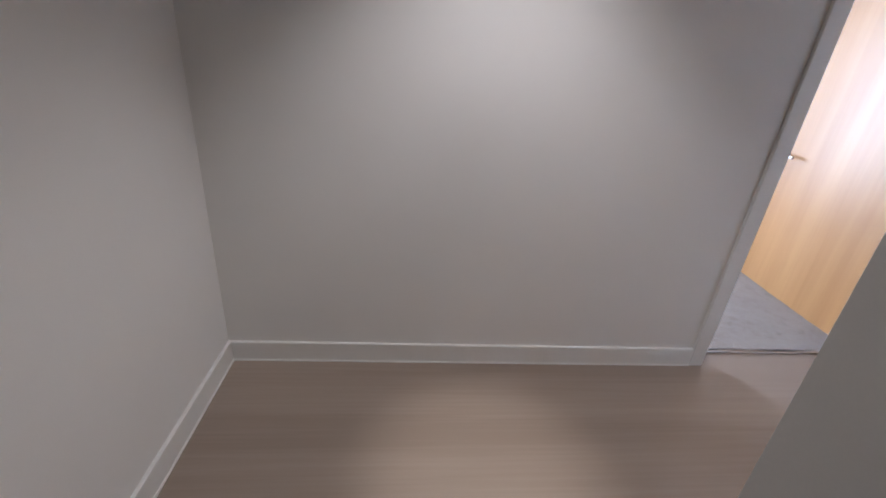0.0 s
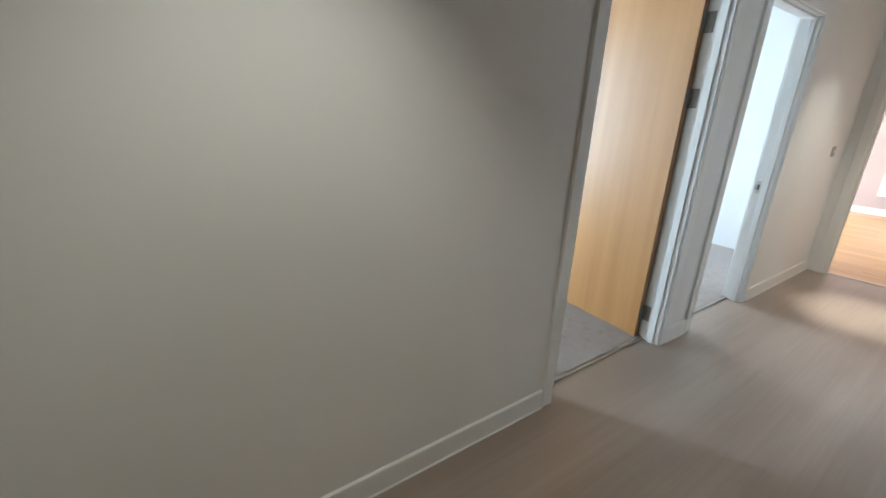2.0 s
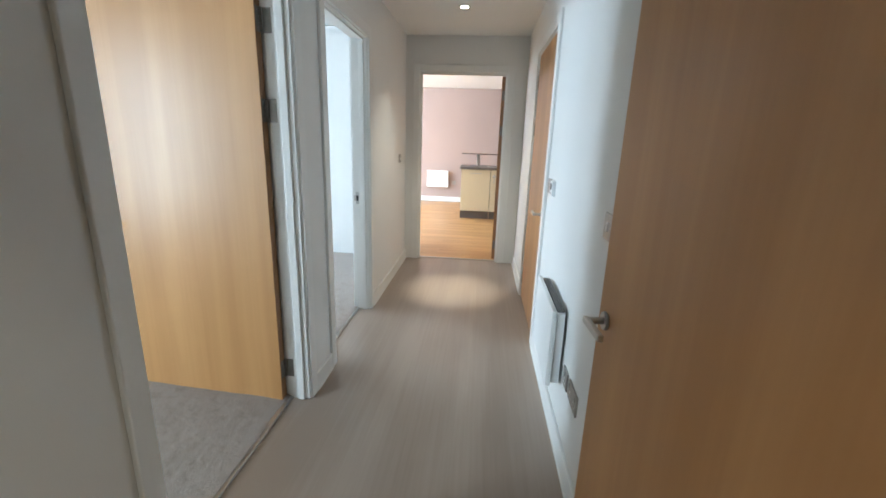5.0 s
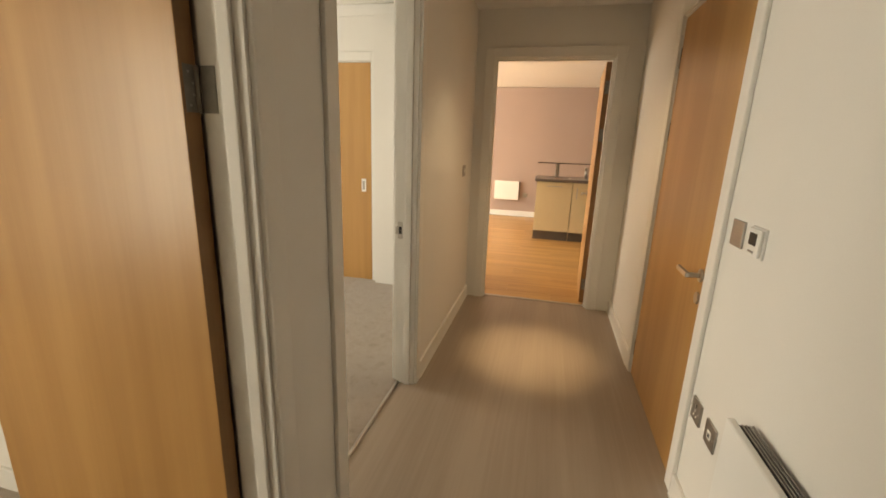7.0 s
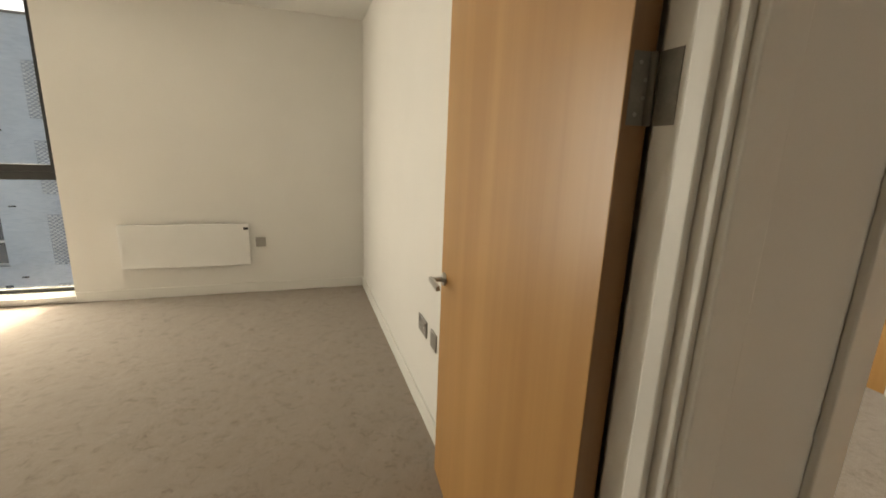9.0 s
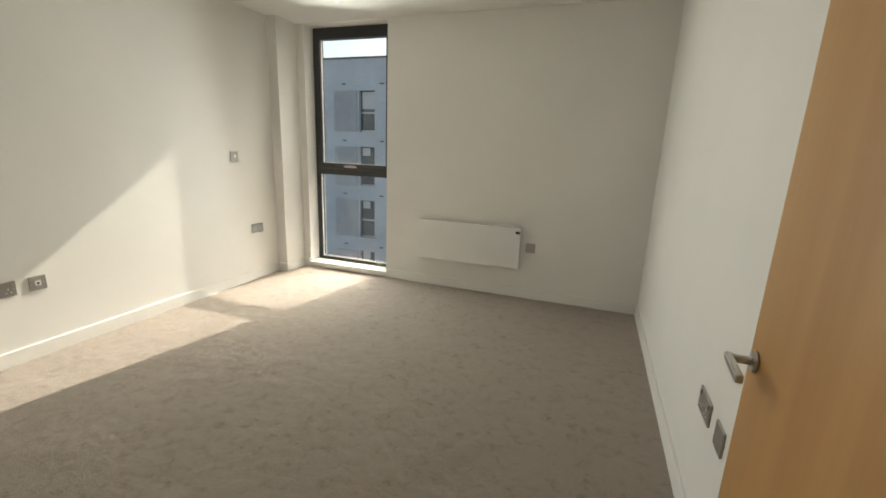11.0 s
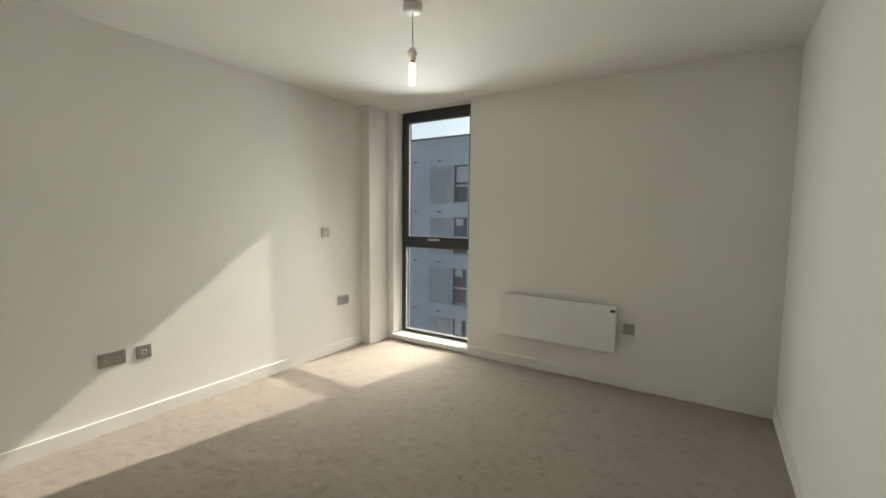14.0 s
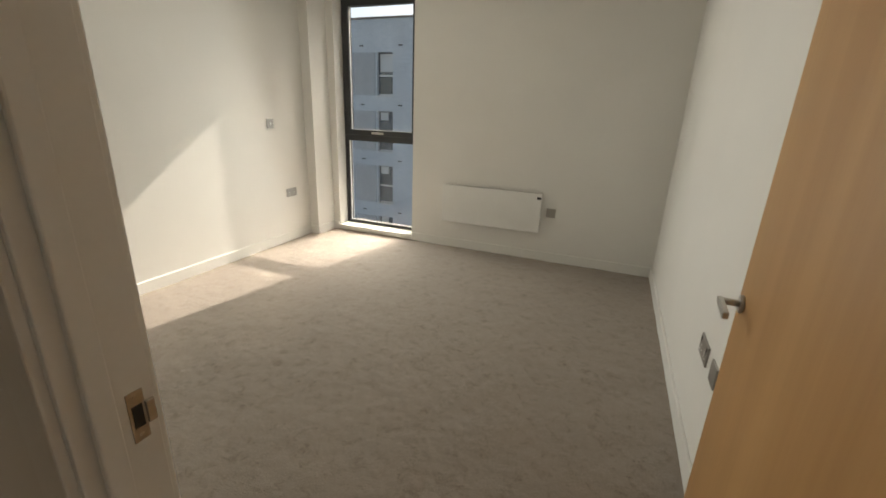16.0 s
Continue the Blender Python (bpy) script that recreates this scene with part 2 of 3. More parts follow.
def box(x0, y0, z0, x1, y1, z1, bevel=0.0, bm=None, seg=2):
    bm = bm or bmesh.new()
    made = bmesh.ops.create_cube(bm, size=1)["verts"]
    for v in made:
        v.co = Vector(((x0 + x1) / 2 + v.co.x * (x1 - x0), (y0 + y1) / 2 + v.co.y * (y1 - y0), (z0 + z1) / 2 + v.co.z * (z1 - z0)))
    if bevel:
        edges = list({e for v in made for e in v.link_edges})
        bmesh.ops.bevel(bm, geom=edges, offset=bevel, segments=seg, affect="EDGES", profile=0.5)
    return bm


def rod(a, b, r, bm=None, seg=20, r2=None, bevel=0.0):
    bm = bm or bmesh.new()
    a, b = Vector(a), Vector(b)
    m = Matrix.Translation((a + b) / 2) @ (b - a).to_track_quat("Z", "Y").to_matrix().to_4x4()
    made = bmesh.ops.create_cone(bm, cap_ends=True, segments=seg, radius1=r, radius2=r if r2 is None else r2, depth=(b - a).length, matrix=m)["verts"]
    for f in {f for v in made for f in v.link_faces}:
        f.smooth = len(f.verts) == 4
    if bevel:
        rims = [e for e in {e for v in made for e in v.link_edges} if any(len(f.verts) > 4 for f in e.link_faces)]
        bmesh.ops.bevel(bm, geom=rims, offset=bevel, segments=2, affect="EDGES")
    return bm


def spun(profile, bm=None, seg=24):
    """A turned shape round the z axis from (radius, height) pairs."""
    bm = bm or bmesh.new()
    rings = [[bm.verts.new((r * math.cos(2 * math.pi * i / seg), r * math.sin(2 * math.pi * i / seg), z)) for i in range(seg)] for r, z in profile]
    for lo, hi in zip(rings, rings[1:]):
        for i in range(seg):
            bm.faces.new((lo[i], lo[(i + 1) % seg], hi[(i + 1) % seg], hi[i])).smooth = True
    bm.faces.new(list(reversed(rings[0])))
    bm.faces.new(rings[-1])
    return bm


def wall(name, along, a0, a1, f0, f1, z1, mat, openings=(), z0=0.0):
    """A wall that runs along x or y from a0 to a1, between the faces f0 and f1, with openings (a, b, bottom, top)."""
    bm = bmesh.new()

    def block(a, b, lo, hi):
        if b - a > 1e-4 and hi - lo > 1e-4:
            box(*((a, f0, lo, b, f1, hi) if along == "x" else (f0, a, lo, f1, b, hi)), bm=bm)
    at = a0
    for a, b, lo, hi in sorted(openings):
        block(at, a, z0, z1)
        block(a, b, z0, lo)
        block(a, b, hi, z1)
        at = b
    block(at, a1, z0, z1)
    return tagged(part(name, bm, mat), kind="structure")


def thing(name, m, label, category, group="", kind=""):
    ob = new(name)
    ob.matrix_basis = m
    ob.empty_display_size = 0.1
    return tagged(ob, label, category, group, kind)


# ---- the large structure ----
YR, XL, XR, YW, XE, XB, H, HB = -1.27, -0.15, 3.40, 3.79, 6.13, 10.85, 2.40, 2.50
T = 0.115
D1, D2, D3, D4, D5, DE = (2.297, 3.325), (3.70, 4.57), (4.17, 5.10), (1.76, 2.59), (0.33, 1.213), (-1.08, -0.146)
DH = 2.05
WIN = (0.045, 0.98)
CZ = 0.015

wall("wall_corridor_left", "x", XL - 0.12, XE, 0.0, T, HB, PAINT, [(*D1, 0, DH), (*D2, 0, DH)])
wall("wall_corridor_right", "x", -0.115, XE, YR - T, YR, H, PAINT, [(*D3, 0, DH), (*D4, 0, DH), (*D5, 0, H)])
wall("wall_corridor_start", "y", YR, 0.0, -0.115, 0.0, H, PAINT)
wall("wall_corridor_end", "y", YR - T, 0.9, XE, XE + T, H, PAINT, [(*DE, 0, DH)])
wall("wall_bedroom_left", "y", T, YW, XL - 0.12, XL, HB, PAINT)
wall("wall_bedroom_right", "y", T, YW, XR, XR + 0.1, HB, PAINT)
wall("wall_bedroom_window", "x", XL - 0.12, 3.46, YW, YW + 0.30, HB, PAINT, [(*WIN, 0.045, HB - 0.012)])
wall("wall_pillar", "x", XL, XL + 0.11, 3.50, YW, HB, PAINT)
wall("wall_bedroom_two_window", "x", 3.46, 6.2, YW, YW + 0.30, HB, PAINT, [(4.1, 5.9, 0.05, H - 0.1)])
wall("wall_bedroom_two_end", "y", 0.9, YW, 6.20, 6.20 + T, HB, PAINT, [(0.945, 1.715, 0, DH)])
wall("wall_living_back", "y", -4.0, YW, XB, XB + 0.2, H, MAUVE)
wall("wall_living_side", "x", 6.25, XB, -4.15, -4.0, H, PAINT)
# unseen wall; its window is assumed, to let daylight into the living room
wall("wall_living_unseen_window", "x", 6.2, XB + 0.2, YW, YW + 0.30, H, PAINT, [(7.0, 10.2, 0.3, H - 0.1)])
wall("wall_living_near", "y", -4.0, YR - T, XE, XE + T, H, PAINT)
wall("wall_ensuite", "y", 0.9, YW, 7.0, 7.1, HB, PAINT)
wall("wall_cupboard_back", "x", 1.366, XE, -2.1, -2.0, H, PAINT)
for k, px in enumerate((1.62, 2.75, 4.0)):
    wall("wall_cupboard_side_%d" % (k + 1), "y", -2.0, YR - T, px, px + 0.08, H, PAINT)
wall("wall_lobby_left", "y", -3.2, YR - T, D5[0] - 0.1, D5[0], H, PAINT)
wall("wall_lobby_right", "y", -3.2, YR - T, D5[1], D5[1] + 0.1, H, PAINT)
wall("wall_lobby_back", "x", 0.0, 1.7, -3.3, -3.2, H, DRAB)

tagged(part("floor", box(-0.12, YR - 0.85, -0.12, XE + 0.065, 0.099, 0.0), VINYL), "grey-brown wood-effect vinyl corridor floor", "floor", kind="structure")
tagged(part("floor_lobby", box(0.0, -3.3, -0.12, 1.7, YR - 0.85, -0.002), ASPHALT), "dark carpeted lobby floor", "floor", kind="structure")


def carpet(name, x0, y0, x1, y1, nx, ny):
    """A pile carpet whose surface rises and falls a little."""
    bm = bmesh.new()
    bmesh.ops.create_grid(bm, x_segments=nx, y_segments=ny, size=0.5)
    for v in bm.verts:
        v.co.x, v.co.y = x0 + (v.co.x + 0.5) * (x1 - x0), y0 + (v.co.y + 0.5) * (y1 - y0)
        p = Vector((v.co.x, v.co.y, 0))
        v.co.z = CZ + 0.005 * noise.noise(p * 5) + 0.0022 * noise.noise(p * 15) + 0.0015 * noise.noise(p * 34)
    for f in bm.faces:
        f.smooth = True
    return tagged(part(name, bm, CARPET), "taupe cut-pile carpet with footmarks", "carpet", kind="structure")


carpet("carpet_bedroom", XL, 0.102, XR, YW + 0.02, 280, 300)
carpet("carpet_bedroom_two", 3.51, 0.102, 6.20, YW, 60, 80)
tagged(part("subfloor", box(-0.4, 0.099, -0.12, 6.3, YW + 0.2, -0.004), PLINTH), kind="structure")
tagged(part("ceiling_corridor", box(-0.3, -4.2, H, XE + 0.06, 0.06, H + 0.3), CEIL), "matt white plaster ceiling", "ceiling", kind="structure")
tagged(part("ceiling_bedroom", box(-0.3, 0.06, HB, XE + 0.19, YW + 0.3, HB + 0.2), CEIL), "matt white plaster ceiling", "ceiling", kind="structure")
tagged(part("ceiling_living", box(XE + 0.06, -4.2, H + 0.005, XB + 0.3, YW + 0.3, H + 0.09), CEIL), "matt white plaster ceiling", "ceiling", kind="structure")


def skirting(name, along, spans, face, side, mat=None, z=0.0, h=0.10):
    bm = bmesh.new()
    for a, b in spans:
        lo, hi = (face, face + 0.016 * side) if side > 0 else (face + 0.016 * side, face)
        if along == "x":
            box(a, lo, z, b, hi, z + h, 0.004, bm)
            box(a, *((hi, z, b, hi + 0.005) if side > 0 else (lo - 0.005, z, b, lo)), z + 0.006, bm=bm)
        else:
            box(lo, a, z, hi, b, z + h, 0.004, bm)
            box(*((hi, a, z, hi + 0.005) if side > 0 else (lo - 0.005, a, z, lo)), b, z + 0.006, bm=bm)
    return tagged(part(name, bm, mat or GLOSS), "satin white painted skirting board", "skirting", kind="structure")


AW = 0.068
skirting("baseboard_corridor_left", "x", [(0.016, D1[0] - AW), (D1[1] + AW, D2[0] - AW), (D2[1] + AW, XE)], 0.0, -1)
skirting("baseboard_corridor_right", "x", [(D5[1], D4[0] - AW), (D4[1] + AW, D3[0] - AW), (D3[1] + AW, XE), (0.0, D5[0])], YR, 1)
skirting("baseboard_corridor_start", "y", [(YR + 0.02, 0.0)], 0.0, 1)
skirting("baseboard_bedroom_window", "x", [(XL + 0.126, WIN[0] - 0.01), (WIN[1] + 0.01, XR - 0.017)], YW, -1, z=0.005)
skirting("baseboard_bedroom_left", "y", [(T, 3.483)], XL, 1, z=0.005)
skirting("baseboard_pillar_face", "x", [(XL, XL + 0.11)], 3.50, -1, z=0.005)
skirting("baseboard_pillar_side", "y", [(3.484, YW)], XL + 0.11, 1, z=0.005)
skirting("baseboard_bedroom_right", "y", [(T, YW)], XR, -1, z=0.005)
skirting("baseboard_bedroom_two", "y", [(0.2, 0.90), (1.85, YW)], 6.20, -1, z=0.005)
skirting("baseboard_living_back", "y", [(-4.0, YW)], XB, -1)
skirting("baseboard_living_near", "y", [(-0.09, 0.9)], XE + T, 1)


# ---- doors ----
def lever(parent, u, z, face, out, toward, name="door_handle"):
    """A lever handle on a leaf: rose, neck and flat lever."""
    s = out
    g = part(name, rod((u, face, z), (u, face + s * 0.009, z), 0.026, bevel=0.002), STEEL, parent, "brushed steel lever handle")
    part("neck", rod((u, face + s * 0.009, z), (u, face + s * 0.052, z), 0.010), STEEL, g)
    a, b = sorted((u - 0.011 * toward, u + 0.115 * toward))
    c, d = sorted((face + s * 0.046, face + s * 0.062))
    part("lever", box(a, c, z - 0.010, b, d, z + 0.010, 0.004), STEEL, g)
    return g


def doorway(name, m, w, label, leaf=None, strike=None, lined=T, lever_z=0.92):
    """A doorway in local axes: the opening runs from x=0 to w, the corridor face is y=0, the far face y=lined.
    leaf: hinge end ('a' at x=0, 'b' at x=w), the face it swings to ('near' or 'far') and the angle by which it stands open."""
    d = thing(name, m, label, "door", kind="structure")
    li = 0.004
    part("jamb", box(-0.002, -0.002, 0, li + 0.010, lined + 0.002, DH, 0.002), GLOSS, d)
    part("jamb", box(w - li - 0.010, -0.002, 0, w + 0.002, lined + 0.002, DH, 0.002), GLOSS, d)
    part("jamb_head", box(li + 0.010, -0.002, DH - 0.014, w - li - 0.010, lined + 0.002, DH + 0.002, 0.002), GLOSS, d)
    sy = lined - 0.058 if (leaf is None or leaf[1] == "far") else 0.050
    e = li + 0.010
    part("door_stop", box(e, sy - 0.034, 0, e + 0.013, sy, DH - 0.014, 0.003), GLOSS, d)
    part("door_stop", box(w - e - 0.013, sy - 0.034, 0, w - e, sy, DH - 0.014, 0.003), GLOSS, d)
    part("door_stop", box(e + 0.013, sy - 0.034, DH - 0.027, w - e - 0.013, sy, DH - 0.014, 0.003), GLOSS, d)
    for y0, y1 in ((-0.017, 0.0), (lined, lined + 0.017)):
        part("architrave", box(-AW, y0, 0, 0.004, y1, DH + AW, 0.004), GLOSS, d)
        part("architrave", box(w - 0.004, y0, 0, w + AW, y1, DH + AW, 0.004), GLOSS, d)
        part("architrave", box(0.004, y0, DH - 0.004, w - 0.004, y1, DH + AW, 0.004), GLOSS, d)
    if strike:
        x = e if strike == "a" else w - e
        s = 1 if strike == "a" else -1
        y = lined - 0.028
        st = part("strike_plate", box(min(x, x + s * 0.002), y - 0.013, lever_z - 0.055, max(x, x + s * 0.002), y + 0.013, lever_z + 0.035, 0.0008), STEEL, d, "steel strike plate")
        part("latch_hole", box(min(x + s * 0.0018, x + s * 0.0028), y - 0.008, lever_z - 0.03, max(x + s * 0.0018, x + s * 0.0028), y + 0.008, lever_z + 0.01), DARK, st)
        part("strike_lip", box(min(x, x + s * 0.006), y + 0.012, lever_z - 0.03, max(x, x + s * 0.006), y + 0.026, lever_z + 0.01, 0.0015), STEEL, st)
        for dz in (-0.046, 0.026):
            part("screw", rod((x + s * 0.0015, y, lever_z + dz), (x + s * 0.003, y, lever_z + dz), 0.0035, seg=10), STEEL, st)
    if leaf:
        end, swing, angle, extras = leaf
        far = swing == "far"
        lw = w - 2 * e - 0.006
        hx = e + 0.003 if end == "a" else w - e - 0.003
        hy = lined if far else 0.0
        # the leaf is built closed along +x from its hinge, then turned
        side = 1 if end == "a" else -1
        sign = 1 if far else -1
        holder = part("door_leaf", leaf_block(side * lw, sign), OAK, d, "light oak veneer flush door leaf")
        holder.matrix_basis = pose(hx, hy + (0.010 * sign if angle > 45 else 0), 0, 0, 0, angle * side * sign)
        for q0, q1 in ((0.0, 0.004), (lw - 0.004, lw)):
            x0, x1 = sorted((side * q0, side * q1))
            y0, y1 = sorted((0.0008 * sign, -0.0448 * sign))
            part("lipping", box(x0 - (0.0006 if x0 == min(0, side * lw) else 0), y0 + 0.002, 0.008, x1 + 0.0006, y1 - 0.002, DH - 0.019), LIPPING, holder)
        u = side * (lw - 0.055)
        if "lever" in extras:
            lever(holder, u, lever_z - 0.018, 0.0, sign, -side)
            lever(holder, u, lever_z - 0.018, -0.044 * sign, -sign, -side)
        if "thumbturn" in extras:
            part("thumbturn", rod((u, 0, lever_z - 0.11), (u, sign * 0.008, lever_z - 0.11), 0.024, bevel=0.002), STEEL, holder, "round steel lock escutcheon")
        if "hinges" in extras:
            for hz in (0.18, 1.47, 1.84):
                h = part("hinge", rod((-0.0015 * side, -0.003 * sign, hz - 0.05), (-0.0015 * side, -0.003 * sign, hz + 0.05), 0.0065, seg=12), HINGE, holder, "steel butt hinge")
                px0, px1 = sorted((-0.0015 * side, -0.0002 * side))
                py0, py1 = sorted((0.002 * sign, -0.036 * sign))
                part("hinge_plate", box(px0, py0, hz - 0.05, px1, py1, hz + 0.05), HINGE, h)
                for dz in (-0.035, -0.012, 0.012, 0.035):
                    yy = (-0.024 if int(dz * 1000) % 2 else -0.014) * sign
                    part("screw", rod((-0.001 * side, yy, hz + dz), (-0.0026 * side, yy, hz + dz), 0.003, seg=8), PLATE, h)
                jx0, jx1 = sorted((hx - 0.0033 * side, hx - 0.0012 * side))
                jy0, jy1 = sorted((hy + 0.002 * sign, hy - 0.036 * sign))
                part("hinge_jamb_plate", box(jx0, jy0, hz - 0.05, jx1, jy1, hz + 0.05), HINGE, d, "steel hinge plate")
    return d


def leaf_block(reach, sign):
    x0, x1 = sorted((0, reach))
    y0, y1 = sorted((0, -0.044 * sign))
    return box(x0, y0, 0.008, x1, y1, DH - 0.019, 0.0015)


doorway("door_1", pose(D1[0], 0, 0), D1[1] - D1[0], "bedroom doorway with an oak veneer door standing open", ("b", "far", 94.3, {"lever", "hinges"}), "a")
doorway("door_2", pose(D2[0], 0, 0), D2[1] - D2[0], "white-framed doorway into the second bedroom", None, "b")
doorway("door_3", pose(D3[1], YR, 0, 0, 0, 180), D3[1] - D3[0], "closed oak veneer door with a steel lever in the corridor", ("a", "near", 0, {"lever", "hinges", "thumbturn"}))
doorway("door_4", pose(D4[1], YR, 0, 0, 0, 180), D4[1] - D4[0], "oak veneer cupboard door standing slightly ajar", ("b", "near", 4.0, {"lever"}))
doorway("door_6", pose(XE, DE[1], 0, 0, 0, -90), DE[1] - DE[0], "living room doorway with an oak door standing open", ("b", "far", 93, {"lever", "hinges"}))
ens = doorway("door_7", pose(6.20, 1.715, 0, 0, 0, -90), 0.77, "closed oak sliding door with a recessed pull", ("b", "near", 0, set()))
pull = part("flush_pull", box(0.655, -0.006, 0.89, 0.70, 0.001, 1.01, 0.002), WHITE, ens, "white recessed pull")
part("pull_recess", box(0.667, -0.0075, 0.91, 0.688, -0.005, 0.99), PLATE, pull)

# thresholds under the doors
tagged(part("threshold_bedroom", box(D1[0] + 0.014, 0.088, 0.0, D1[1] - 0.014, 0.116, 0.012, 0.004), STEEL), "thin metal threshold strip", "threshold", kind="structure")
tagged(part("threshold_bedroom_two", box(D2[0] + 0.014, 0.088, 0.0, D2[1] - 0.014, 0.116, 0.012, 0.004), STEEL), "thin metal threshold strip", "threshold", kind="structure")
tagged(part("threshold_living", box(XE + 0.05, DE[0] + 0.014, 0.0, XE + 0.085, DE[1] - 0.014, 0.006, 0.002), STEEL), "thin metal threshold strip", "threshold", kind="structure")


# ---- the bedroom window ----
def bedroom_window():
    w = thing("window_1", pose(0, 0, 0), "tall anthracite window with an opening upper sash", "window", kind="structure")
    x0, x1, y0, y1, z0, z1 = WIN[0], WIN[1], YW + 0.15, YW + 0.22, 0.075, HB - 0.012
    zr0, zr1, f = 1.03, 1.14, 0.05
    part("window_frame", box(x0, y0, z0, x0 + f, y1, z1, 0.003), ALU, w)
    part("window_frame", box(x1 - f, y0, z0, x1, y1, z1, 0.003), ALU, w)
    part("window_frame", box(x0 + f, y0, z1 - 0.065, x1 - f, y1, z1, 0.003), ALU, w)
    part("window_frame", box(x0 + f, y0, z0, x1 - f, y1, z0 + 0.03, 0.003), ALU, w)
    part("transom", box(x0 + f, y0 - 0.006, zr0, x1 - f, y1, zr1 - 0.045, 0.003), ALU, w)
    s = part("sash", box(x0 + f - 0.012, y0 - 0.012, zr1 - 0.044, x1 - f + 0.012, y1 - 0.01, zr1 + 0.012, 0.003), ALU, w)
    part("sash_stile", box(x0 + f - 0.012, y0 - 0.012, zr1 + 0.012, x0 + f + 0.036, y1 - 0.01, z1 - 0.053, 0.003), ALU, s)
    part("sash_stile", box(x1 - f - 0.036, y0 - 0.012, zr1 + 0.012, x1 - f + 0.012, y1 - 0.01, z1 - 0.053, 0.003), ALU, s)
    part("sash_rail", box(x0 + f + 0.036, y0 - 0.012, z1 - 0.11, x1 - f - 0.036, y1 - 0.01, z1 - 0.053, 0.003), ALU, s)
    hx = (x0 + x1) / 2 - 0.03
    hd = part("window_handle", box(hx - 0.07, y0 - 0.034, zr1 - 0.028, hx + 0.08, y0 - 0.024, zr1 - 0.006, 0.004), STEEL, w, "chrome window handle")
    part("handle_base", box(hx - 0.025, y0 - 0.024, zr1 - 0.030, hx + 0.02, y0 - 0.012, zr1 - 0.004, 0.003), STEEL, hd)
    for za, zb in ((z0 + 0.03, zr0), (zr1 + 0.012, z1 - 0.11)):
        p = part("pane", box(x0 + f, y0 + 0.03, za, x1 - f, y0 + 0.036, zb), GLASS, w)
        p.visible_shadow = False
        part("glazing_bead", box(x0 + f, y0 + 0.012, za, x1 - f, y0 + 0.028, za + 0.005, 0.001), WHITE, w)
        part("glazing_bead", box(x0 + f + (0.036 if za > 1 else 0), y0 + 0.012, za + 0.005, x0 + f + (0.041 if za > 1 else 0.005), y0 + 0.028, zb, 0.002), WHITE, w)
    part("window_sill", box(x0 - 0.012, YW - 0.022, 0.035, x1 + 0.012, y1, 0.074, 0.005), GLOSS, w, "white painted window board")


bedroom_window()


# ---- the building across and the ground ----
# out of view; pale and extended behind the flat to bounce sun onto the facade
tagged(part("ground", box(-500, -600, -10.1, 500, 600, -10.0), PAVING), "unseen pale ground that bounces light onto the facade", "ground", kind="structure")


